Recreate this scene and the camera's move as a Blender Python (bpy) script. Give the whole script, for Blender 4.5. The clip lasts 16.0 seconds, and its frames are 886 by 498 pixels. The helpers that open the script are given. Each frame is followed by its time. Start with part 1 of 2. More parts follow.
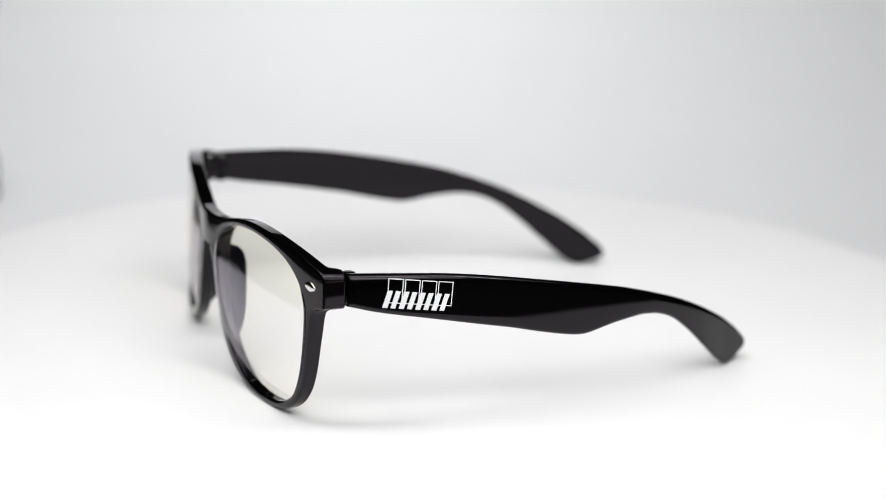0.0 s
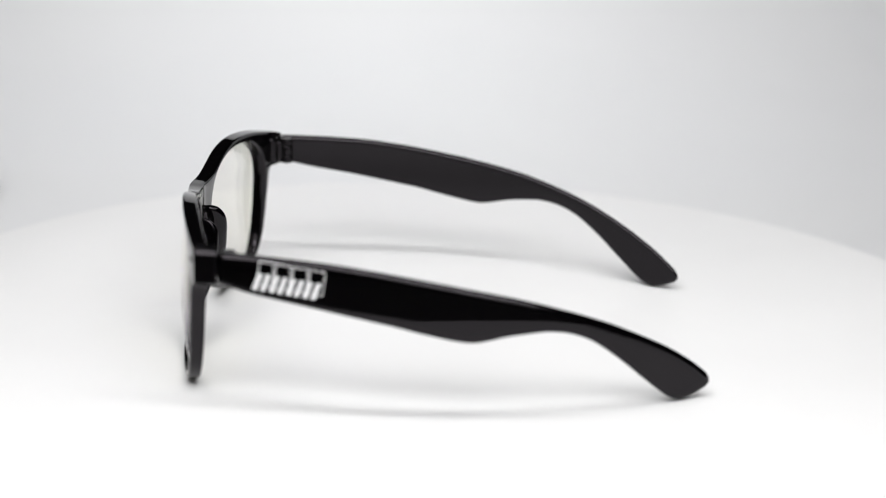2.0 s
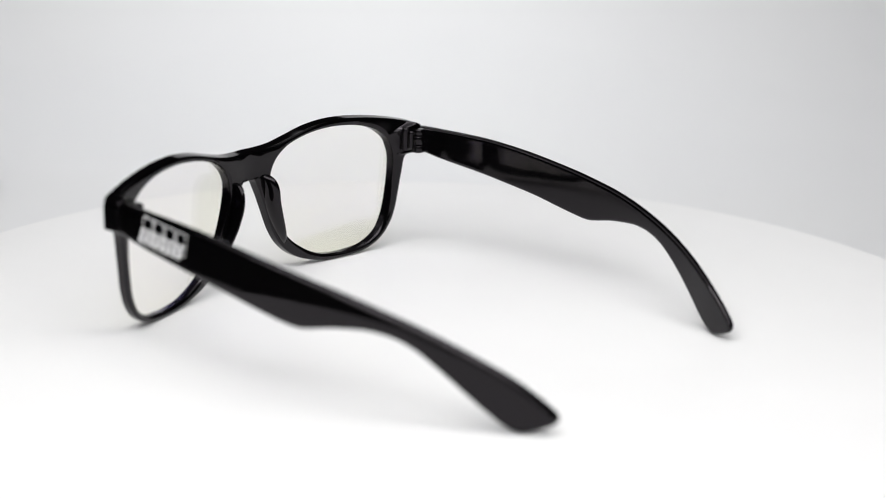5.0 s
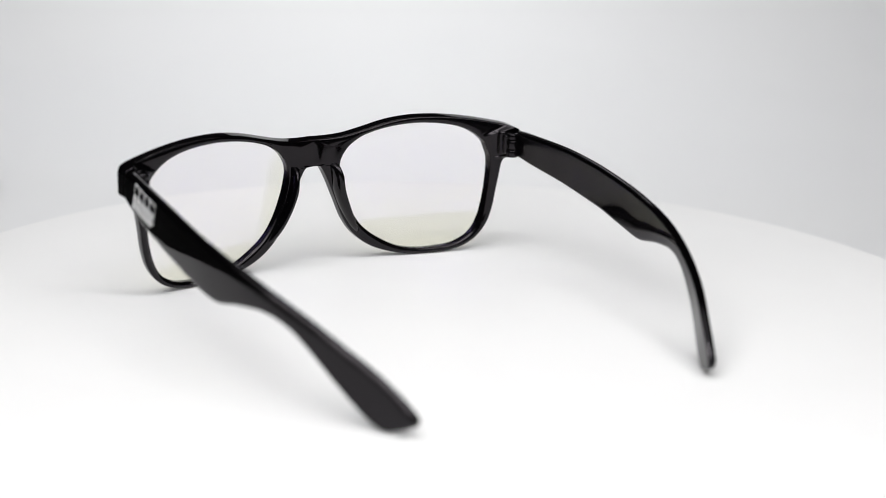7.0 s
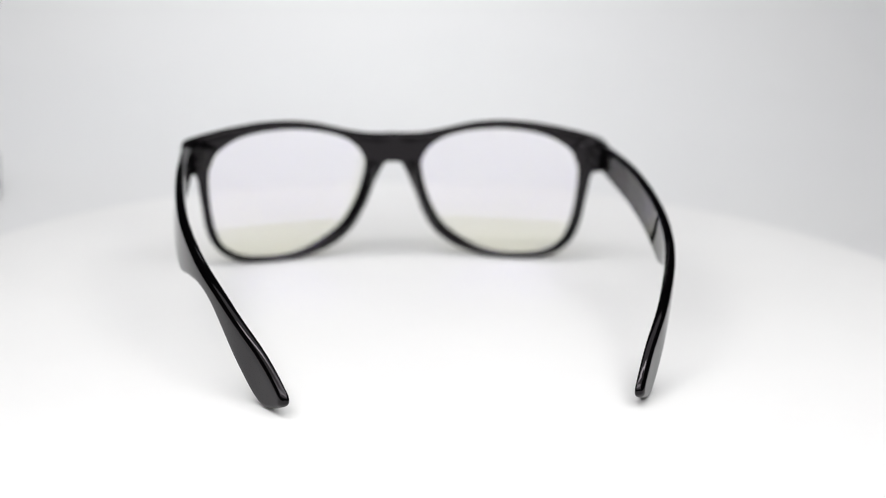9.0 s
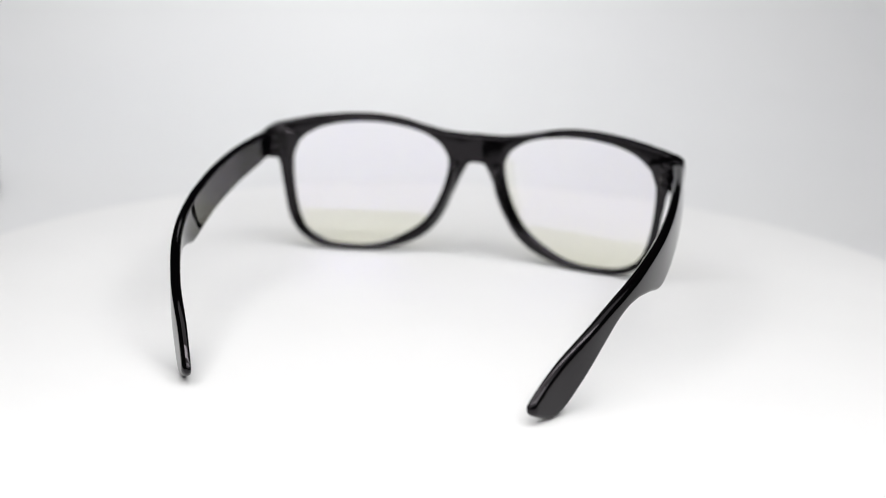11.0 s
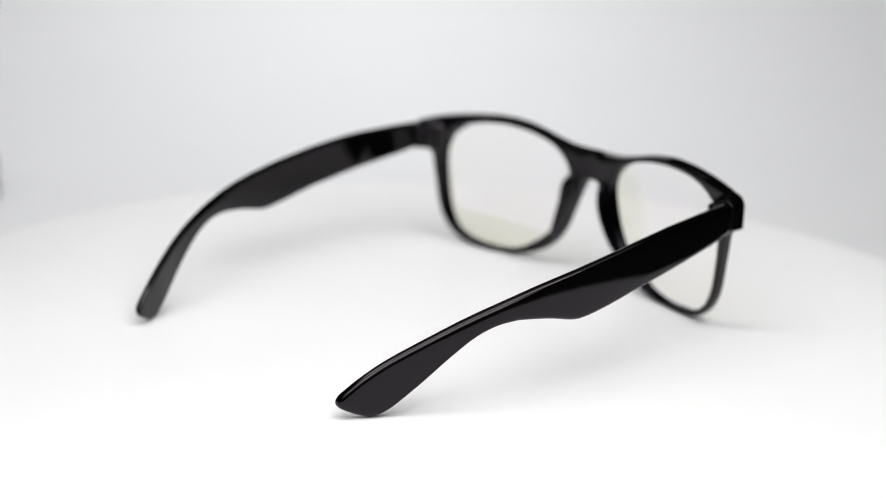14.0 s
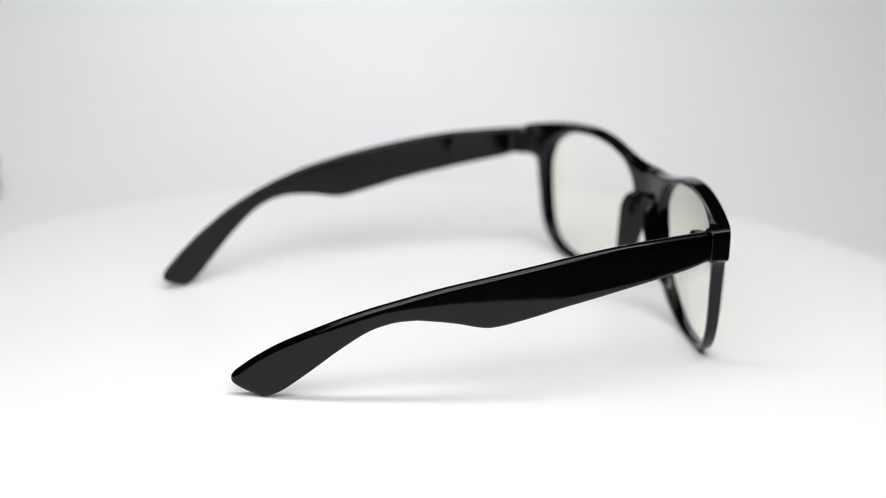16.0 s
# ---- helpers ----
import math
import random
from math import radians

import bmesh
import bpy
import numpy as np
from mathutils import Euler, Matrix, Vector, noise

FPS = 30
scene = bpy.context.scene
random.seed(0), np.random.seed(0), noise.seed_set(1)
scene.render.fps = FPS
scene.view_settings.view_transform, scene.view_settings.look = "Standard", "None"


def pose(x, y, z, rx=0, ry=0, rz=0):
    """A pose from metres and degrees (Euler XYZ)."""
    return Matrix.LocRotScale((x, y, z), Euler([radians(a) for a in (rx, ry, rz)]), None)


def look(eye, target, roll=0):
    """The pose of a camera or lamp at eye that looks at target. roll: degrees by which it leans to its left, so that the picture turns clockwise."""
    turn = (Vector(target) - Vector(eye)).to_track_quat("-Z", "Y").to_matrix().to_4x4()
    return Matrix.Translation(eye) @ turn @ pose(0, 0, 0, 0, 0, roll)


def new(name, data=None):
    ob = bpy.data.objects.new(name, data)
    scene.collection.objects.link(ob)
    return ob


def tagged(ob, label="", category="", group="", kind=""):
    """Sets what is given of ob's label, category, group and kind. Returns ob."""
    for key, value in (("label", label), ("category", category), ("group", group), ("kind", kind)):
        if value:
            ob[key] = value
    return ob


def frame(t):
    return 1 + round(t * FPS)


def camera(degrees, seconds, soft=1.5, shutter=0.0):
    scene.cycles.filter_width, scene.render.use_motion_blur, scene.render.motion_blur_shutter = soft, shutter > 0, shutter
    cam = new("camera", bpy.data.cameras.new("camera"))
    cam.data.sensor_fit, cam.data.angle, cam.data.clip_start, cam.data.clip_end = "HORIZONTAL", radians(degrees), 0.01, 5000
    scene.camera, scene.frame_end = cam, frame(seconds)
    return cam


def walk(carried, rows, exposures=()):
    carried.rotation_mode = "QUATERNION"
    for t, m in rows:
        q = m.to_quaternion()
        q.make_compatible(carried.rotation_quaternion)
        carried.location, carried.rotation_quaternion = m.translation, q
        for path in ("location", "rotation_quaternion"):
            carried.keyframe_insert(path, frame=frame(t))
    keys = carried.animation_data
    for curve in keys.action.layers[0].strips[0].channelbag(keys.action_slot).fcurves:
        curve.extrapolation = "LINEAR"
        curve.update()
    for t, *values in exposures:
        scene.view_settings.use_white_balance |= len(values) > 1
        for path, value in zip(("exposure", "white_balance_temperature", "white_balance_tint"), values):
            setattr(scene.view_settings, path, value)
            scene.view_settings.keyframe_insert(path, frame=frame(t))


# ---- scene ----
# ---- camera: fixed before the turntable ----
PITCH = radians(16.25)
AHEAD = Vector((0, math.cos(PITCH), -math.sin(PITCH)))
EYE = Vector((0.0, -0.5263, 0.1775))
cam = camera(27.24, 16.0, soft=0.5)
cam.data.dof.use_dof = True
cam.data.dof.aperture_fstop = 7.2

# the depth at which the lens is focused: the printed temple, then the far hinge, then the temple that comes round to the front
FOCUS_ROWS = [(0.0, 0.468), (1.5, 0.470), (1.75, 0.472), (1.88, 0.535), (2.02, 0.538), (2.12, 0.474), (2.3, 0.476), (2.42, 0.555), (3.2, 0.572),
              (5.3, 0.590), (7.4, 0.588), (7.6, 0.586), (7.75, 0.490), (9.2, 0.484), (10.2, 0.490), (11.3, 0.510), (12.3, 0.512), (12.45, 0.558),
              (12.6, 0.558), (12.8, 0.490), (13.5, 0.482), (16.0, 0.487)]
FOCUS = new("focus_point")
cam.data.dof.focus_object = FOCUS


def eye_at(metres):
    """The picture grows a little while the lens is focused far."""
    return EYE + max(0.0, 0.1 * (metres - 0.475)) * AHEAD


walk(cam, [(t, look(eye_at(d), eye_at(d) + AHEAD, 1.72)) for t, d in FOCUS_ROWS], exposures=[(0.0, 0.0), (16.0, 0.0)])
walk(FOCUS, [(t, Matrix.Translation(eye_at(d) + d * AHEAD)) for t, d in FOCUS_ROWS])

# ---- light: area lamps out of view over the table, two of them added fill ----
world = bpy.data.worlds.new("studio")
scene.world = world
world.use_nodes = True
world.node_tree.nodes["Background"].inputs["Color"].default_value = (0.02, 0.021, 0.023, 1)
world.node_tree.nodes["Background"].inputs["Strength"].default_value = 1.0


def softbox(name, matrix, sx, sy, watts, colour, spread=180):
    data = bpy.data.lights.new(name, "AREA")
    data.shape, data.size, data.size_y = "RECTANGLE", sx, sy
    data.energy, data.color, data.spread = watts, colour, radians(spread)
    ob = new(name, data)
    ob.matrix_world = matrix
    return ob


softbox("softbox_front", look((0.0, -0.72, 0.68), (0, 0.06, 0)), 1.50, 0.55, 4.1, (1.0, 0.995, 0.995))
# added dim overhead fill that softens the shadows on the platter
softbox("fill_top", pose(0.0, -0.22, 0.60), 1.00, 0.70, 2.35, (1.0, 0.995, 0.995))
softbox("light_bar_top", pose(0.0, -0.12, 0.47), 0.70, 0.06, 1.4, (1.0, 0.995, 0.995))
softbox("light_bar_front", look((0.0, -0.46, 0.50), (0, -0.05, 0)), 0.70, 0.22, 1.6, (1.0, 0.995, 0.995))
# added fill for the paper, its narrow cone kept off the glasses
softbox("light_rear", look((-0.07, 0.55, 0.56), (-0.04, 0.50, 0)), 0.26, 0.20, 0.43, (0.985, 0.99, 1.0), 80)


# ---- materials ----
def material(name, rough, colour, colour2=None, scale=40.0, bump=0.0, bump_scale=200.0, spec=0.5, coat=0.0, metallic=0.0, rough2=None):
    m = bpy.data.materials.new(name)
    m.use_nodes = True
    nt = m.node_tree
    b = nt.nodes["Principled BSDF"]
    b.inputs["Roughness"].default_value = rough
    b.inputs["Metallic"].default_value = metallic
    b.inputs["Specular IOR Level"].default_value = spec
    b.inputs["Coat Weight"].default_value = coat
    b.inputs["Base Color"].default_value = (*colour, 1)
    pos = nt.nodes.new("ShaderNodeTexCoord")
    if colour2:
        n = nt.nodes.new("ShaderNodeTexNoise")
        n.inputs["Scale"].default_value, n.inputs["Detail"].default_value = scale, 6
        r = nt.nodes.new("ShaderNodeValToRGB")
        r.color_ramp.elements[0].position, r.color_ramp.elements[1].position = 0.35, 0.65
        r.color_ramp.elements[0].color, r.color_ramp.elements[1].color = (*colour, 1), (*colour2, 1)
        nt.links.new(pos.outputs["Object"], n.inputs["Vector"])
        nt.links.new(n.outputs["Fac"], r.inputs["Fac"])
        nt.links.new(r.outputs["Color"], b.inputs["Base Color"])
    if rough2 is not None:
        n = nt.nodes.new("ShaderNodeTexNoise")
        n.inputs["Scale"].default_value, n.inputs["Detail"].default_value = scale * 2.3, 4
        mr = nt.nodes.new("ShaderNodeMapRange")
        mr.inputs["From Min"].default_value, mr.inputs["From Max"].default_value = 0.3, 0.7
        mr.inputs["To Min"].default_value, mr.inputs["To Max"].default_value = rough, rough2
        nt.links.new(pos.outputs["Object"], n.inputs["Vector"])
        nt.links.new(n.outputs["Fac"], mr.inputs["Value"])
        nt.links.new(mr.outputs["Result"], b.inputs["Roughness"])
    if bump:
        n = nt.nodes.new("ShaderNodeTexNoise")
        n.inputs["Scale"].default_value, n.inputs["Detail"].default_value = bump_scale, 3
        k = nt.nodes.new("ShaderNodeBump")
        k.inputs["Strength"].default_value, k.inputs["Distance"].default_value = bump, 0.0005
        nt.links.new(pos.outputs["Object"], n.inputs["Vector"])
        nt.links.new(n.outputs["Fac"], k.inputs["Height"])
        nt.links.new(k.outputs["Normal"], b.inputs["Normal"])
    return m


def lens_material():
    """Clear blue-filter lens: each face lets a faint yellow through and throws violet-blue back."""
    m = bpy.data.materials.new("coated_lens")
    m.use_nodes = True
    nt = m.node_tree
    nt.nodes.clear()
    out = nt.nodes.new("ShaderNodeOutputMaterial")
    clear = nt.nodes.new("ShaderNodeBsdfTransparent")
    clear.inputs["Color"].default_value = (0.976, 0.974, 0.926, 1)
    film = nt.nodes.new("ShaderNodeBsdfGlossy")
    film.inputs["Roughness"].default_value = 0.05
    film.inputs["Color"].default_value = (0.031, 0.025, 0.086, 1)
    pale = nt.nodes.new("ShaderNodeBsdfGlossy")
    pale.inputs["Roughness"].default_value = 0.05
    pale.inputs["Color"].default_value = (0.030, 0.027, 0.034, 1)
    tint = nt.nodes.new("ShaderNodeMixShader")
    square = nt.nodes.new("ShaderNodeMath")
    square.operation = "POWER"
    square.inputs[1].default_value = 1.1
    add = nt.nodes.new("ShaderNodeAddShader")
    glance = nt.nodes.new("ShaderNodeBsdfGlossy")
    glance.inputs["Roughness"].default_value = 0.0
    glance.inputs["Color"].default_value = (0.96, 0.95, 0.95, 1)
    mix = nt.nodes.new("ShaderNodeMixShader")
    facing = nt.nodes.new("ShaderNodeLayerWeight")
    facing.inputs["Blend"].default_value = 0.5
    power = nt.nodes.new("ShaderNodeMath")
    power.operation = "POWER"
    power.inputs[1].default_value = 5.0
    nt.links.new(clear.outputs[0], add.inputs[0])
    nt.links.new(facing.outputs["Facing"], square.inputs[0])
    nt.links.new(square.outputs[0], tint.inputs["Fac"])
    nt.links.new(film.outputs[0], tint.inputs[1])
    nt.links.new(pale.outputs[0], tint.inputs[2])
    nt.links.new(tint.outputs[0], add.inputs[1])
    nt.links.new(facing.outputs["Facing"], power.inputs[0])
    nt.links.new(power.outputs[0], mix.inputs["Fac"])
    nt.links.new(add.outputs[0], mix.inputs[1])
    nt.links.new(glance.outputs[0], mix.inputs[2])
    nt.links.new(mix.outputs[0], out.inputs["Surface"])
    return m


GLOSS_BLACK = material("glossy_black_plastic", 0.02, (0.0012, 0.0011, 0.0013), bump=0.022, bump_scale=55, spec=0.31, rough2=0.05, scale=60)
GLOSS_BLACK.node_tree.nodes["Principled BSDF"].inputs["Specular Tint"].default_value = (1.0, 0.92, 1.0, 1)
WHITE_DISC = material("white_acrylic", 0.35, (0.80, 0.80, 0.80), (0.83, 0.83, 0.83), scale=9, bump=0.02, bump_scale=900, spec=0.2)
WHITE_PAPER = material("white_paper", 0.9, (0.76, 0.765, 0.775), (0.79, 0.795, 0.80), scale=4, bump=0.05, bump_scale=400, spec=0.1)
DARK_TABLE = material("dark_table", 0.6, (0.015, 0.015, 0.016), (0.022, 0.021, 0.021), scale=8, bump=0.05, spec=0.3)
DARK_WALL = material("dark_wall_paint", 0.9, (0.03, 0.03, 0.032), (0.036, 0.036, 0.038), scale=3, bump=0.05, spec=0.2)
PRINT_WHITE = material("white_print", 0.55, (0.86, 0.86, 0.87), (0.9, 0.9, 0.9), scale=300, spec=0.3)
SILVER = material("polished_steel", 0.18, (0.72, 0.71, 0.70), metallic=1.0, bump=0.03, bump_scale=600)
GREY_PLASTIC = material("grey_plastic", 0.5, (0.10, 0.10, 0.105), (0.13, 0.13, 0.135), scale=30)
LENS = lens_material()


# ---- mesh helpers ----
def part(name, bm, mat, parent=None, label="", smooth=True, weighted=False):
    bmesh.ops.recalc_face_normals(bm, faces=bm.faces)
    me = bpy.data.meshes.new(name)
    bm.to_mesh(me)
    bm.free()
    me.materials.append(mat)
    for p in me.polygons:
        p.use_smooth = smooth
    ob = new(name, me)
    ob.parent = parent
    if label:
        ob["label"] = label
    if weighted:
        w = ob.modifiers.new("weighted", "WEIGHTED_NORMAL")
        w.mode, w.weight, w.keep_sharp = "FACE_AREA", 80, True
    return ob


def spline(pts, n, closed=False):
    """Centripetal-like Catmull-Rom through pts, n steps per span."""
    p = [np.array(q, float) for q in pts]
    out = []
    m = len(p)
    for i in range(m if closed else m - 1):
        if closed:
            a, b, c, d = p[(i - 1) % m], p[i], p[(i + 1) % m], p[(i + 2) % m]
        else:
            b, c = p[i], p[i + 1]
            a = p[i - 1] if i else 2 * b - c
            d = p[i + 2] if i + 2 < m else 2 * c - b
        for k in range(n):
            t = k / n
            out.append(0.5 * (2 * b + (c - a) * t + (2 * a - 5 * b + 4 * c - d) * t * t + (3 * b - a - 3 * c + d) * t ** 3))
    if not closed:
        out.append(p[-1])
    return np.array(out)


def rounded_box(bm, lo, hi, r, seg=3):
    c = [(a + b) / 2 for a, b in zip(lo, hi)]
    s = [b - a for a, b in zip(lo, hi)]
    res = bmesh.ops.create_cube(bm, size=1.0, matrix=Matrix.Translation(c) @ Matrix.Diagonal((*s, 1)))
    edges = list({e for v in res["verts"] for e in v.link_edges})
    bmesh.ops.bevel(bm, geom=edges, offset=r, segments=seg, affect="EDGES", profile=0.5)


MM = 0.001
MID_X = -6.4  # the glasses' midline beside the turntable's axis, mm


def bent(x, back):
    """y of the front at x, back mm behind its front face."""
    return 73.2 - 0.0024 * x * x + 0.9 * math.exp(-(x / 8.0) ** 2) - back


def depth(z):
    """Thickness of the front from face to back: slimmer towards the lower rim (mm)."""
    return float(np.interp(z, [0, 12, 34, 45], [3.4, 3.6, 4.2, 4.2]))


# lens opening and outer outline of one half of the front (x, z in mm)
OPENING = [(9.5, 32.5), (10.3, 36.5), (13, 40), (18, 43), (25, 44.9), (33, 45.8), (40, 45.7), (47, 44.8), (53, 43), (57.7, 40), (60.4, 36.5), (61.4, 32),
           (61.2, 25), (60.3, 18), (58.9, 12.2), (56.2, 7.2), (51, 3.9), (45, 2.9), (38, 2.8), (31, 4.1), (24, 7.6), (18, 12.2), (14, 18), (11, 25.5)]
LOWER = [(0, 34.9), (1.7, 34.4), (3.2, 32.9), (4.3, 30.9), (5.3, 28.8), (6.4, 26.2), (8.1, 22), (11.0, 15.2), (15.0, 9.6), (21.4, 4.9), (30, 1.9), (38, 0.9), (46, 1.0), (52.5, 2.3), (57.5, 5.3),
         (61, 10), (62.8, 15.5), (63.8, 22), (64.6, 27), (65.1, 30.5), (66.0, 32.8), (67.4, 33.8), (69.4, 34.1), (70.4, 35.2)]
UPPER = [(70.4, 41.4), (69.4, 43.0), (66, 44.3), (58, 46.0), (50, 47.2), (42, 47.9), (34, 47.9), (26, 46.9), (18, 45.0), (11, 43.5), (5, 43.0), (0, 43.0)]
CENTRE = np.array([36.0, 29.5])


def polar_cut(loop, ang):
    """Distance from CENTRE to the closed loop along the angle."""
    d = np.array([math.cos(ang), math.sin(ang)])
    best = 1e9
    a = loop - CENTRE
    b = np.roll(a, -1, axis=0)
    e = b - a
    den = d[0] * e[:, 1] - d[1] * e[:, 0]
    for i in range(len(a)):
        if abs(den[i]) < 1e-12:
            continue
        s = (a[i, 0] * e[i, 1] - a[i, 1] * e[i, 0]) / den[i]
        u = (a[i, 0] * d[1] - a[i, 1] * d[0]) / den[i]
        if s > 0 and -1e-6 <= u <= 1 + 1e-6:
            best = min(best, s)
    return best


def frame_front(parent):
    """Both rims and the bridge in one piece, with a rounded and slightly crowned section; the corners run back to meet the temples."""
    opening = spline(OPENING, 6, True)
    outline = np.vstack([spline(LOWER, 6), spline(UPPER, 6)])
    edge = np.gradient(outline, axis=0)
    inward = np.stack([-edge[:, 1], edge[:, 0]], axis=1)
    inward /= np.linalg.norm(inward, axis=1)[:, None] + 1e-12
    angles = sorted({round(math.atan2(q[1] - CENTRE[1], q[0] - CENTRE[0]) % (2 * math.pi), 5) for q in outline})
    keep = [angles[0]]
    for a in angles[1:]:
        if a - keep[-1] > 0.005:
            keep.append(a)
    lo_z, hi_z = 34.9, 43.0
    corner = [math.atan2(z - CENTRE[1], -CENTRE[0]) % (2 * math.pi) for z in (lo_z, hi_z)]
    across = [math.atan2(z - CENTRE[1], -CENTRE[0]) % (2 * math.pi) for z in (36.6, 38.0, 39.5, 41.0)]
    keep = sorted([a for a in keep if not corner[1] - 0.004 < a < corner[0] + 0.004] + corner + across)
    bm = bmesh.new()
    for side in (1, -1):
        cols, flat = [], []
        for a in keep:
            d = np.array([math.cos(a), math.sin(a)])
            p = CENTRE + d * polar_cut(opening, a)
            q = CENTRE + d * polar_cut(outline, a)
            on_mid = a in corner or a in across
            if on_mid:
                q[0] = 0.0
            nq = inward[int(np.argmin(((outline - q) ** 2).sum(axis=1)))].copy()
            if a == corner[0]:
                nq = np.array([0.0, 1.0])
            if a == corner[1]:
                nq = np.array([0.0, -1.0])
            if np.dot(nq, p - q) < 0:
                nq = -nq
            width = float(np.linalg.norm(q - p))
            run = min(1.0, max(0.0, (q[0] - 65.6) / 1.8))
            run = run * run * (3 - 2 * run)
            dp = depth(p[1])
            dq = depth(q[1]) * (1 - run) + (bent(q[0], 0) - 55.5) * run
            rp = min(0.8, 0.42 * width, 0.42 * dp)
            rb = min(1.25, 0.42 * width, 0.42 * dp)
            rq = min(0.75 - 0.25 * run, 0.42 * width, 0.42 * dq)
            section = []
            turn = [radians(x) for x in (0, 22.5, 45, 67.5, 90)]
            for w in turn:
                section.append((p + d * rp * (1 - math.cos(w)), rp * (1 - math.sin(w))))
            inner, outer = p + d * rp, q + nq * rq
            if a in across:
                outer = q.copy()
            for u in (1 / 3, 2 / 3):
                section.append((inner + (outer - inner) * u, -0.06))
            for w in reversed(turn):
                if a in across:
                    section.append((q, 0.0 + dq * 0.45 * (1 - math.sin(w))))
                else:
                    section.append((q + nq * rq * (1 - math.cos(w)), rq * (1 - math.sin(w))))
            for w in turn:
                if a in across:
                    section.append((q, dq - dq * 0.45 * (1 - math.sin(w))))
                else:
                    section.append((q + nq * rq * (1 - math.cos(w)), dq - rq * (1 - math.sin(w))))
            for u in (2 / 3, 1 / 3):
                section.append((inner + (outer - inner) * u, dp + (dq - dp) * u + 0.05))
            for w in reversed(turn):
                section.append((p + d * rb * (1 - math.cos(w)), dp - rb * (1 - math.sin(w))))
            ring = []
            for k, (w, back) in enumerate(section):
                lift = 0.5 * max(0.0, 1 - back / 3.0) * min(1.0, max(0.0, (w[1] - 41.5) / 1.5)) if 6 <= k <= 17 and a not in across else 0.0
                ring.append(bm.verts.new((side * w[0], bent(w[0], back), w[1] + lift)))
            cols.append(ring)
            flat.append(on_mid)
        n, m = len(cols), len(cols[0])
        for i in range(n):
            a, b = cols[i], cols[(i + 1) % n]
            for k in range(m):
                if flat[i] and flat[(i + 1) % n] and 7 <= k < 16:
                    continue
                j = (k + 1) % m
                bm.faces.new((a[k], a[j], b[j], b[k]))
    bmesh.ops.remove_doubles(bm, verts=bm.verts, dist=2e-3)
    bmesh.ops.transform(bm, matrix=Matrix.Translation((MID_X * MM, 0, 0)) @ Matrix.Scale(MM, 4), verts=bm.verts)
    return part("frame_front", bm, GLOSS_BLACK, parent, "glossy black plastic front with two rims and bridge", weighted=True)


def lens(parent, side):
    loop = spline(OPENING, 4, True)
    bm = bmesh.new()
    layers = []
    for dep in (-0.9, 0.1):
        rings = []
        for s in (1.045, 1.0, 0.9, 0.8, 0.7, 0.6, 0.5, 0.4, 0.3, 0.2, 0.1):
            ring = []
            for q in loop:
                w = CENTRE + (q - CENTRE) * s
                ring.append(bm.verts.new((side * w[0], bent(w[0], dep + 0.0055 * (w[1] - 24) ** 2), w[1])))
            rings.append(ring)
        for a, b in zip(rings, rings[1:]):
            for i in range(len(a)):
                j = (i + 1) % len(a)
                bm.faces.new((a[i], a[j], b[j], b[i]))
        mid = bm.verts.new((side * CENTRE[0], bent(CENTRE[0], dep + 0.0055 * (CENTRE[1] - 24) ** 2), CENTRE[1]))
        for i in range(len(loop)):
            bm.faces.new((rings[-1][i], rings[-1][(i + 1) % len(loop)], mid))
        layers.append(rings[0])
    for i in range(len(loop)):
        j = (i + 1) % len(loop)
        bm.faces.new((layers[0][i], layers[0][j], layers[1][j], layers[1][i]))
    bmesh.ops.transform(bm, matrix=Matrix.Translation((MID_X * MM, 0, 0)) @ Matrix.Scale(MM, 4), verts=bm.verts)
    return part("lens", bm, LENS, parent, "clear lens with violet-blue anti-glare coating")


# temple: plan curve (y, x of the outer face) and the upper and lower edge (y, z), mm
PLAN = [(60, 70.2), (47, 71.6), (30, 72.8), (10, 73.2), (-10, 71.9), (-30, 68.0), (-50, 60.6), (-66, 52.1), (-80, 44.7)]
TOP = [(55.2, 42.9), (46, 42.6), (30, 41.8), (17, 40.3), (4, 38.2), (-9, 35.8), (-24, 32.5), (-39, 27.7), (-50, 23.0), (-61, 17.0), (-68, 12.2),
       (-72.0, 8.8), (-73.6, 7.3), (-74.6, 6.2)]
BOTTOM = [(55.2, 34.9), (46.6, 32.7), (33, 30.2), (18, 27.3), (10.4, 25.8), (3, 24.0), (-4.8, 22.3), (-9.6, 21.6), (-13, 21.9), (-20, 23.3), (-28, 24.1), (-31, 24.0),
          (-35.7, 23.2), (-41.6, 20.6), (-48.5, 15.3), (-54.6, 9.7), (-59.8, 4.9), (-63, 2.3), (-66.3, 0.9), (-69.5, 1.7), (-72.2, 2.9), (-74.6, 4.2)]
_plan, _top, _bot = spline(PLAN, 10), spline(TOP, 10), spline(BOTTOM, 10)
SPLAY = {-1: -0.25, 1: 1.05}  # degrees by which a temple stands further open or closed


def by_y(curve, y):
    return float(np.interp(-y, -curve[:, 0], curve[:, 1]))


def temple_point(side, y, z, out=0.0):
    """A point on the temple's outer face, or out mm beyond it."""
    x = by_y(_plan, y) + (57 - y) * math.tan(radians(SPLAY[side])) + out
    return ((side * x + MID_X) * MM, y * MM, z * MM)


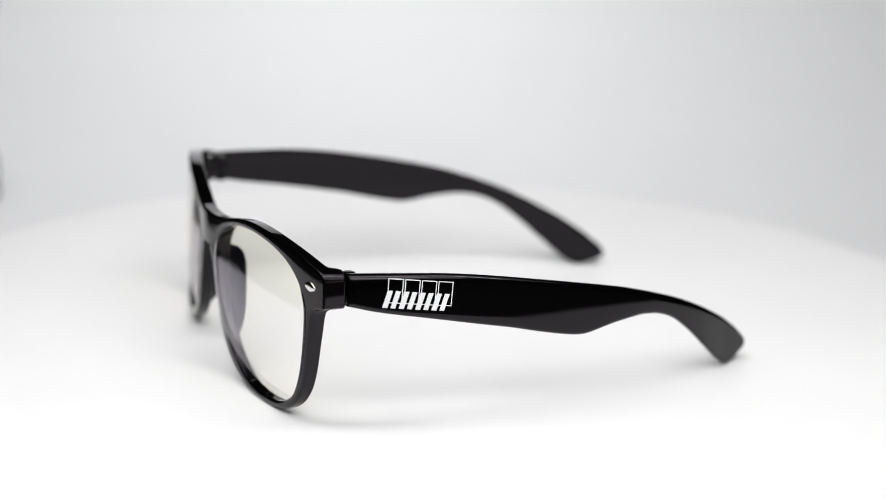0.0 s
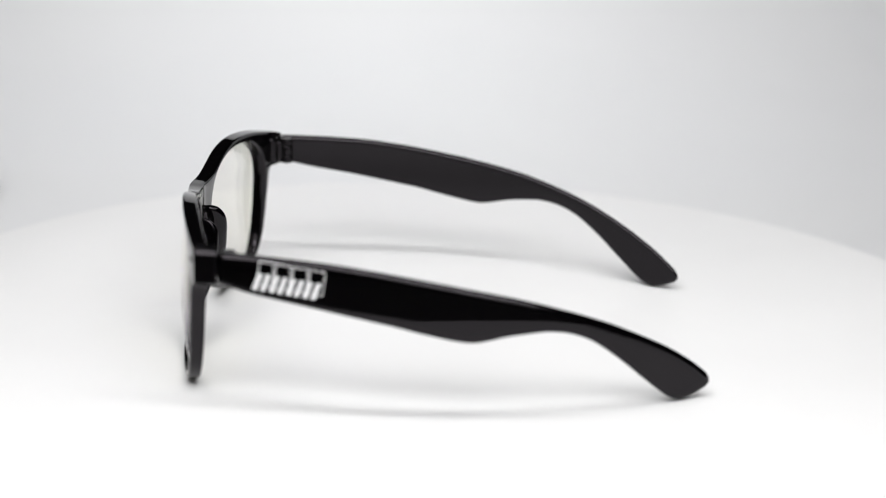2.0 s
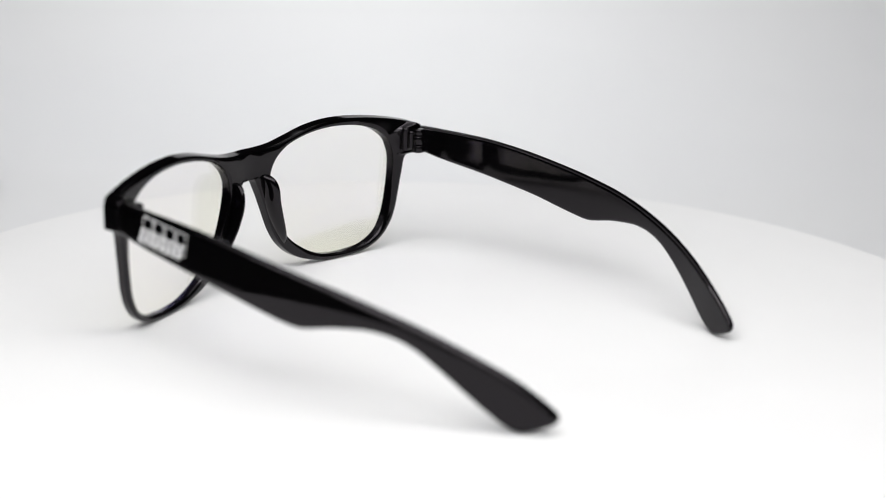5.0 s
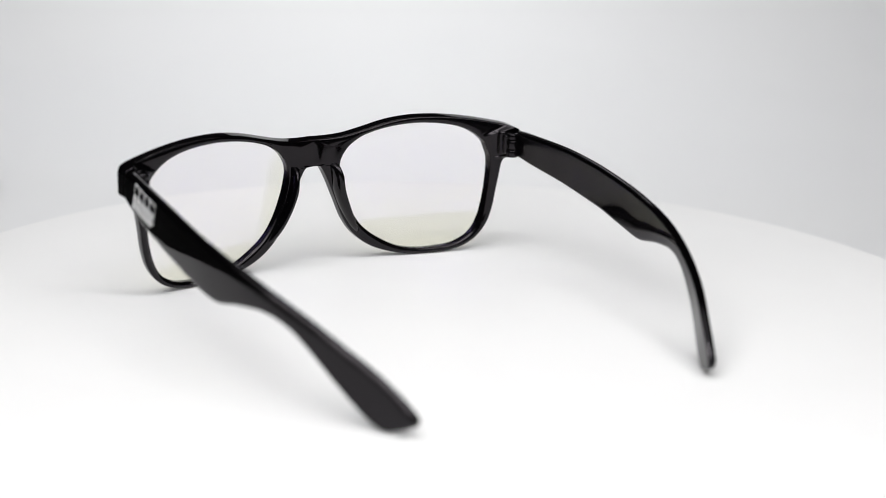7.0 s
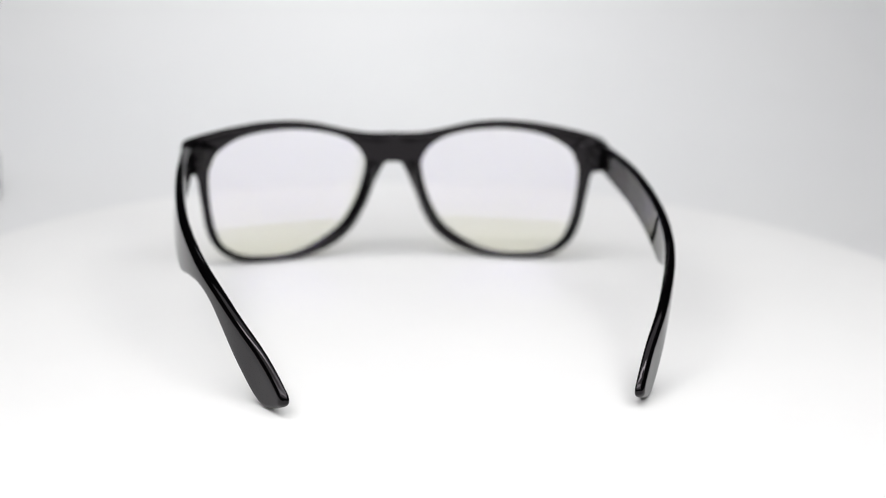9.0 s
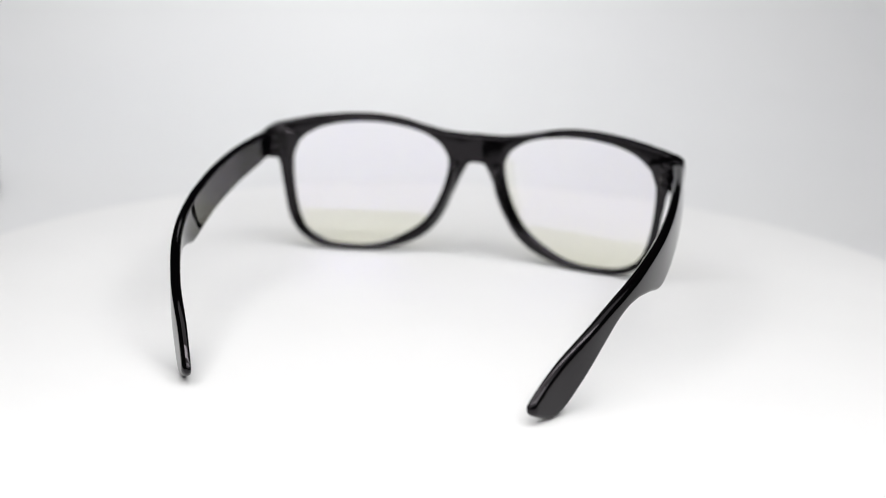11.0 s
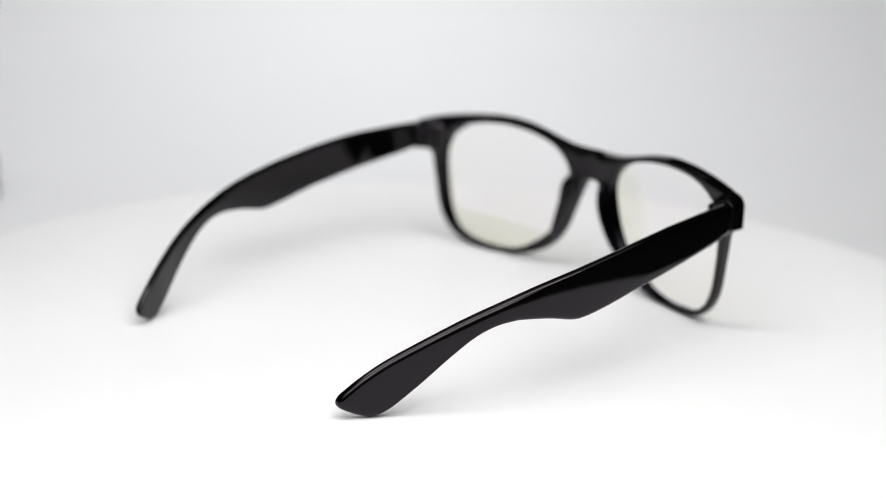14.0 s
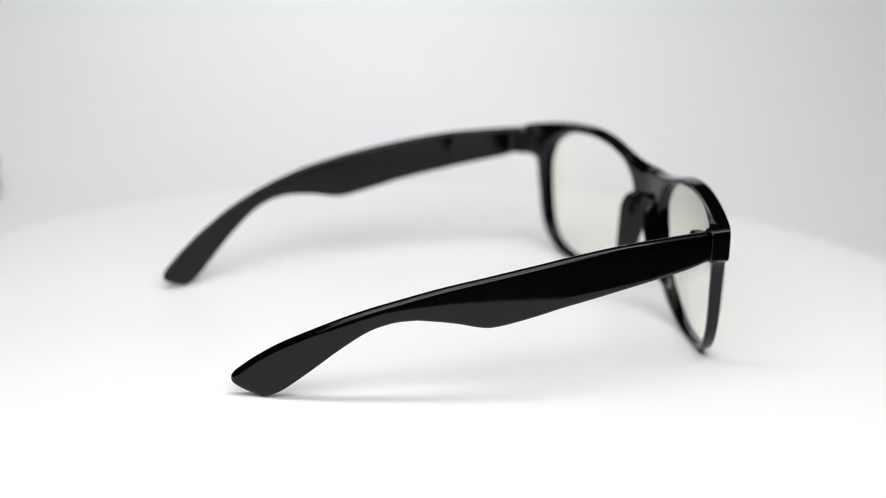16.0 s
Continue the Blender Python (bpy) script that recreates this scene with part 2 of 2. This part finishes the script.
def crown(y, z):
    """How far the gently domed outer face falls back at height z, mm."""
    lo, hi = by_y(_bot, y), by_y(_top, y)
    u = (z - (hi * 0.35 + lo * 0.65)) / (hi - lo)
    dome = float(np.interp(y, [-74, -40, 0, 55], [0.1, 0.18, 0.32, 0.4])) * (u * u * 1.6 if u > 0 else u * u * 0.6)
    return dome + u * float(np.interp(y, [-74, -40, -10, 20, 55], [0.0, 0.0, 0.18, 0.5, 0.75]))


def temple(parent, side):
    bm = bmesh.new()
    ys = sorted({*np.linspace(55.2, -73.4, 100).round(3), *np.linspace(-70, -73.4, 8).round(3), -73.6, -73.8, -74.0, -74.15, -74.28, -74.36, -74.4}, reverse=True)
    rings = []
    for y in ys:
        lo, hi = by_y(_bot, y), by_y(_top, y)
        slope = (by_y(_plan, y + 1) - by_y(_plan, y - 1)) / 2
        th = float(np.interp(y, [-75, -60, -40, -20, 30, 50, 55], [2.5, 2.8, 3.1, 3.2, 3.4, 4.2, 4.6])) * math.hypot(1, slope)
        close = min(1.0, max(0.0, (-73.2 - y) / 1.2))
        taper = 0.3 + 0.7 * math.sqrt(max(0.0, 1 - close * close))
        mid = (hi + lo) / 2
        r = min(1.35, (hi - lo) * 0.45, th * 0.45)
        if y > 54.8:
            r0 = 0.5
        else:
            r0 = 0.0
        ring = []
        section = []
        for cx, cz, a0 in ((-r, hi - r, 0), (-th + r, hi - r, 90), (-th + r, lo + r, 180), (-r, lo + r, 270)):
            for k in range(5):
                a = radians(a0 + k * 22.5)
                section.append((cx + r * math.cos(a) - r0 * math.cos(a) * 0.5, cz + r * math.sin(a), a0))
        for k in range(1, 6):
            section.append((-r0 * 0.5, lo + r + (hi - lo - 2 * r) * k / 6, 270))
        for ox, oz, a0 in section:
            lean = crown(y, oz) if a0 in (0, 270) else 0.0
            ring.append(bm.verts.new(temple_point(side, y, mid + (oz - mid) * taper, -th / 2 + (ox - lean + th / 2) * taper)))
        rings.append(ring)
    n = len(rings[0])
    for a, b in zip(rings, rings[1:]):
        for i in range(n):
            j = (i + 1) % n
            bm.faces.new((a[i], a[j], b[j], b[i]))
    bm.faces.new(rings[0])
    bm.faces.new(rings[-1])
    return part("temple", bm, GLOSS_BLACK, parent, "glossy black plastic temple with curved ear tip", weighted=True)


def printed_mark(temple_ob):
    """Four outlined boxes and a row of slanted bars printed on the outer face."""
    def strip(bm, quad, out=0.08):
        a, b, c, d = quad
        n = 4
        up = [[a[k] + (b[k] - a[k]) * i / n for k in (0, 1)] for i in range(n + 1)]
        dn = [[d[k] + (c[k] - d[k]) * i / n for k in (0, 1)] for i in range(n + 1)]
        vu = [bm.verts.new(temple_point(-1, y, z, out - crown(y, z))) for y, z in up]
        vd = [bm.verts.new(temple_point(-1, y, z, out - crown(y, z))) for y, z in dn]
        wu = [bm.verts.new(temple_point(-1, y, z, -0.10 - crown(y, z))) for y, z in up]
        wd = [bm.verts.new(temple_point(-1, y, z, -0.10 - crown(y, z))) for y, z in dn]
        for i in range(n):
            bm.faces.new((vu[i], vu[i + 1], vd[i + 1], vd[i]))
            bm.faces.new((wu[i], wd[i], wd[i + 1], wu[i + 1]))
            bm.faces.new((vu[i], wu[i], wu[i + 1], vu[i + 1]))
            bm.faces.new((vd[i], vd[i + 1], wd[i + 1], wd[i]))
        bm.faces.new((vu[0], vd[0], wd[0], wu[0]))
        bm.faces.new((vu[n], wu[n], wd[n], vd[n]))

    def spot(s, h):
        """s mm along the mark from its front end, h mm below its upper edge."""
        return (44.6 - s, 41.85 - 0.12 * s - h)

    for k in range(4):
        s0, s1, h1, t = k * 4.37, k * 4.37 + 4.0, 6.3, 0.22
        bm = bmesh.new()
        lean = 0.10
        def c(s, h):
            y, z = spot(s, h)
            return (y + lean * h, z)
        strip(bm, (c(s0, 0), c(s1, 0), c(s1, t), c(s0, t)))
        strip(bm, (c(s0, h1 - t), c(s1, h1 - t), c(s1, h1), c(s0, h1)))
        strip(bm, (c(s0, t), c(s0 + t, t), c(s0 + t, h1 - t), c(s0, h1 - t)))
        strip(bm, (c(s1 - t, t), c(s1, t), c(s1, h1 - t), c(s1 - t, h1 - t)))
        part("printed_box", bm, PRINT_WHITE, temple_ob, "thin white printed box outline", smooth=False)
    for k, wide in enumerate((1.35, 1.25) * 4):
        s0 = -0.35 + (k // 2) * 4.3 + (k % 2) * 2.15
        bm = bmesh.new()
        def c(s, h):
            y, z = spot(s, h)
            return (y + 0.35 * (h - 3.4), z)
        strip(bm, (c(s0, 3.2), c(s0 + wide, 3.2), c(s0 + wide, 7.5), c(s0, 7.5)), 0.11)
        part("printed_bar", bm, PRINT_WHITE, temple_ob, "slanted white printed bar", smooth=False)


def rivet(parent, side):
    bm = bmesh.new()
    n = 24
    rings = []
    for s, out in ((1.0, -0.3), (1.0, 0.12), (0.85, 0.30), (0.5, 0.42)):
        ring = []
        for i in range(n):
            a = 2 * math.pi * i / n
            ca, sa = math.cos(a), math.sin(a)
            x = 64.8 + s * 2.2 * ca
            z = 39.2 + s * 1.35 * sa * (1 - 0.35 * abs(ca))
            ring.append(bm.verts.new((side * x, bent(x, -out), z)))
        rings.append(ring)
    for a, b in zip(rings, rings[1:]):
        for i in range(n):
            bm.faces.new((a[i], a[(i + 1) % n], b[(i + 1) % n], b[i]))
    bm.faces.new(rings[-1])
    bmesh.ops.transform(bm, matrix=Matrix.Translation((MID_X * MM, 0, 0)) @ Matrix.Scale(MM, 4), verts=bm.verts)
    return part("rivet", bm, SILVER, parent, "small almond-shaped silver rivet")


def hinge(parent, side):
    """Three plastic knuckles on a pin, inside the corner."""
    bm = bmesh.new()
    for cx, cy, r, z0, z1 in ((64.6, 58.2, 1.9, 34.6, 42.4), (64.7, 55.9, 1.5, 35.4, 41.6)):
        n, rings = 20, []
        for k, z in ((0.72, z0), (0.92, z0 + 0.25), (1.0, z0 + 0.8), (1.0, z1 - 0.8), (0.92, z1 - 0.25), (0.72, z1)):
            rings.append([bm.verts.new((cx + k * r * math.cos(2 * math.pi * i / n), cy + k * r * math.sin(2 * math.pi * i / n), z)) for i in range(n)])
        for a, b in zip(rings, rings[1:]):
            for i in range(n):
                bm.faces.new((a[i], a[(i + 1) % n], b[(i + 1) % n], b[i]))
        bm.faces.new(rings[0])
        bm.faces.new(rings[-1])
    rounded_box(bm, (63.6, 55.0, 36.2), (66.6, 59.5, 41.6), 0.7)
    bmesh.ops.transform(bm, matrix=Matrix.Translation((MID_X * MM, 0, 0)) @ Matrix.Diagonal((side * MM, MM, MM, 1)), verts=bm.verts)
    ob = part("hinge", bm, GLOSS_BLACK, parent, "black plastic barrel hinge", weighted=True)
    for z0, z1 in ((34.4, 37.0), (37.15, 40.2), (40.35, 42.5)):
        bm = bmesh.new()
        n, rings = 20, []
        for r, z in ((1.4, z0), (1.85, z0 + 0.15), (2.05, z0 + 0.5), (2.05, z1 - 0.5), (1.85, z1 - 0.15), (1.4, z1)):
            rings.append([bm.verts.new(((side * (65.4 + r * math.cos(2 * math.pi * i / n)) + MID_X) * MM, (53.4 + r * math.sin(2 * math.pi * i / n)) * MM, z * MM))
                          for i in range(n)])
        for a, b in zip(rings, rings[1:]):
            for i in range(n):
                bm.faces.new((a[i], a[(i + 1) % n], b[(i + 1) % n], b[i]))
        bm.faces.new(rings[0])
        bm.faces.new(rings[-1])
        part("knuckle", bm, GLOSS_BLACK, ob, weighted=True)
    return ob


def nose_pad(parent, side):
    """Moulded pad: a fin that grows back from the rim's nasal side."""
    line = spline([(6.3, 35.4), (6.5, 33.2), (6.9, 30.2), (7.4, 26.4), (9.2, 21.4), (11.5, 16.8), (14.0, 12.9), (16.6, 9.8)], 6)
    bm = bmesh.new()
    n = len(line)
    rings = []
    for i, q in enumerate(line):
        u = i / (n - 1)
        rise = math.sqrt(1 - (1 - min(1.0, max(0.0, u - 0.06) / 0.38)) ** 2)
        d = (0.8 + 0.8 * min(1.0, u / 0.1) + 5.3 * rise) * max(0.0, 1 - u ** 2.6) ** 0.8
        flare = 0.22
        ring = []
        for k in range(12):
            a = 2 * math.pi * k / 12
            thick = 1.25
            back = (1 + math.cos(a)) / 2 * d
            off = math.sin(a) * thick * (0.55 + 0.45 * min(1, d / 4)) + flare * back
            ring.append(bm.verts.new((side * (q[0] + off * 0.9), bent(q[0], 2.6 + back), q[1] + off * 0.25)))
        rings.append(ring)
    for a, b in zip(rings, rings[1:]):
        for i in range(12):
            bm.faces.new((a[i], a[(i + 1) % 12], b[(i + 1) % 12], b[i]))
    bm.faces.new(rings[0])
    bm.faces.new(rings[-1])
    bmesh.ops.transform(bm, matrix=Matrix.Translation((MID_X * MM, 0, 0)) @ Matrix.Scale(MM, 4), verts=bm.verts)
    return part("nose_pad", bm, GLOSS_BLACK, parent)


# ---- structure: dark studio, table, paper sweep ----
def slab(name, lo, hi, mat, label):
    bm = bmesh.new()
    bmesh.ops.create_cube(bm, size=1.0, matrix=Matrix.Translation([(a + b) / 2 for a, b in zip(lo, hi)]) @ Matrix.Diagonal((*[b - a for a, b in zip(lo, hi)], 1)))
    return tagged(part(name, bm, mat, smooth=False), label, name.split("_")[0], kind="structure")


TABLE_Z = -0.045
slab("floor", (-2.0, -2.0, -0.90), (2.0, 2.0, -0.80), DARK_WALL, "dark studio floor below the table")
slab("wall_north", (-2.0, 2.0, -0.80), (2.0, 2.1, 1.9), DARK_WALL, "plain dark studio wall behind the backdrop")
slab("wall_south", (-2.0, -2.1, -0.80), (2.0, -2.0, 1.9), DARK_WALL, "plain dark studio wall behind the camera")
slab("wall_east", (2.0, -2.0, -0.80), (2.1, 2.0, 1.9), DARK_WALL, "plain dark studio wall")
slab("wall_west", (-2.1, -2.0, -0.80), (-2.0, 2.0, 1.9), DARK_WALL, "plain dark studio wall")
slab("ceiling", (-2.0, -2.0, 1.9), (2.0, 2.0, 2.0), DARK_WALL, "dark studio ceiling")
slab("table_top", (-0.9, -0.9, TABLE_Z - 0.03), (0.9, 1.3, TABLE_Z), DARK_TABLE, "dark matt table top under the paper backdrop")


def paper_sweep():
    """Seamless paper: flat under the turntable, then rising in a wide curve."""
    prof = [(0.10, 0.0), (0.18, 0.0), (0.26, 0.0)]
    R = 0.40
    prof += [(0.26 + R * math.sin(a), R - R * math.cos(a)) for a in np.linspace(0.04, radians(76), 44)]
    bm = bmesh.new()
    rows = []
    for off in (0.0, 0.0006):
        rows.append([[bm.verts.new((x, y, z + TABLE_Z + 0.004 + off)) for x in (-0.25, -0.1, 0.05, 0.2, 0.34)] for y, z in prof])
    for g in rows:
        for a, b in zip(g, g[1:]):
            for i in range(4):
                bm.faces.new((a[i], a[i + 1], b[i + 1], b[i]))
    return tagged(part("backdrop", bm, WHITE_PAPER), "seamless white paper backdrop curving up behind the turntable", "backdrop", kind="structure")


paper_sweep()


# ---- things ----
TOP_Z = 0.0007  # the platter's upper face


def turntable():
    base = new("turntable")
    tagged(base, "round matt white display turntable, slowly turning", "turntable")
    prof = [(0.0, 0.0), (0.06, 0.0), (0.12, 0.0), (0.1725, 0.0), (0.1742, -0.0006), (0.1750, -0.0022), (0.1750, -0.0100), (0.1742, -0.0118), (0.1720, -0.0124), (0.0, -0.0124)]
    foot = [(0.0, -0.0126), (0.118, -0.0126), (0.120, -0.0140), (0.126, -0.0390), (0.124, -0.0402), (0.0, -0.0402)]
    for name, pr, label in (("platter", prof, "white acrylic platter with rounded edge"), ("foot", foot, "white plastic turntable foot")):
        bm = bmesh.new()
        n, rings = 128, []
        for r, z in ((r, z + TOP_Z) for r, z in pr):
            if r == 0.0:
                rings.append([bm.verts.new((0, 0, z))])
            else:
                rings.append([bm.verts.new((r * math.cos(2 * math.pi * i / n), r * math.sin(2 * math.pi * i / n), z)) for i in range(n)])
        for a, b in zip(rings, rings[1:]):
            for i in range(n):
                j = (i + 1) % n
                if len(a) == 1:
                    bm.faces.new((a[0], b[i], b[j]))
                elif len(b) == 1:
                    bm.faces.new((a[i], a[j], b[0]))
                else:
                    bm.faces.new((a[i], a[j], b[j], b[i]))
        part(name, bm, WHITE_DISC, base, label, weighted=True)
    return base


def eyeglasses():
    base = new("eyeglasses")
    tagged(base, "glossy black plastic eyeglasses with open temples, standing on the turntable", "eyeglasses")
    frame_front(base)
    for side in (-1, 1):
        lens(base, side)
        nose_pad(base, side)
        rivet(base, side)
        hinge(base, side)
        arm = temple(base, side)
        if side < 0:
            printed_mark(arm)
    return base


def dark_block():
    """Grey block added for an unidentified dark spot at the paper's left edge."""
    base = new("edge_block")
    tagged(base, "small dark grey block standing in for an unidentified dark spot at the left edge of the white paper", "clip")
    z = TABLE_Z + 0.0046
    bm = bmesh.new()
    rounded_box(bm, (-0.232, 0.255, z), (-0.204, 0.285, z + 0.022), 0.003)
    part("block_body", bm, GREY_PLASTIC, base, weighted=True)
    for y in (0.262, 0.278):
        bm = bmesh.new()
        rounded_box(bm, (-0.262, y - 0.004, z + 0.008), (-0.2315, y + 0.004, z + 0.012), 0.0015)
        part("block_arm", bm, GREY_PLASTIC, base, weighted=True)
    return base


dark_block()
TURNTABLE = turntable()
GLASSES = eyeglasses()


def motions():
    """The turntable carries the glasses round at an even 11 degrees a second."""
    rows = []
    for k in range(33):
        t = k * 0.5
        rows.append((t, pose(0, 0, 0, 0, 0, 111.28 - 11.362 * t + 0.118 * (t / 10) ** 2)))
    walk(TURNTABLE, rows)
    walk(GLASSES, rows)


motions()
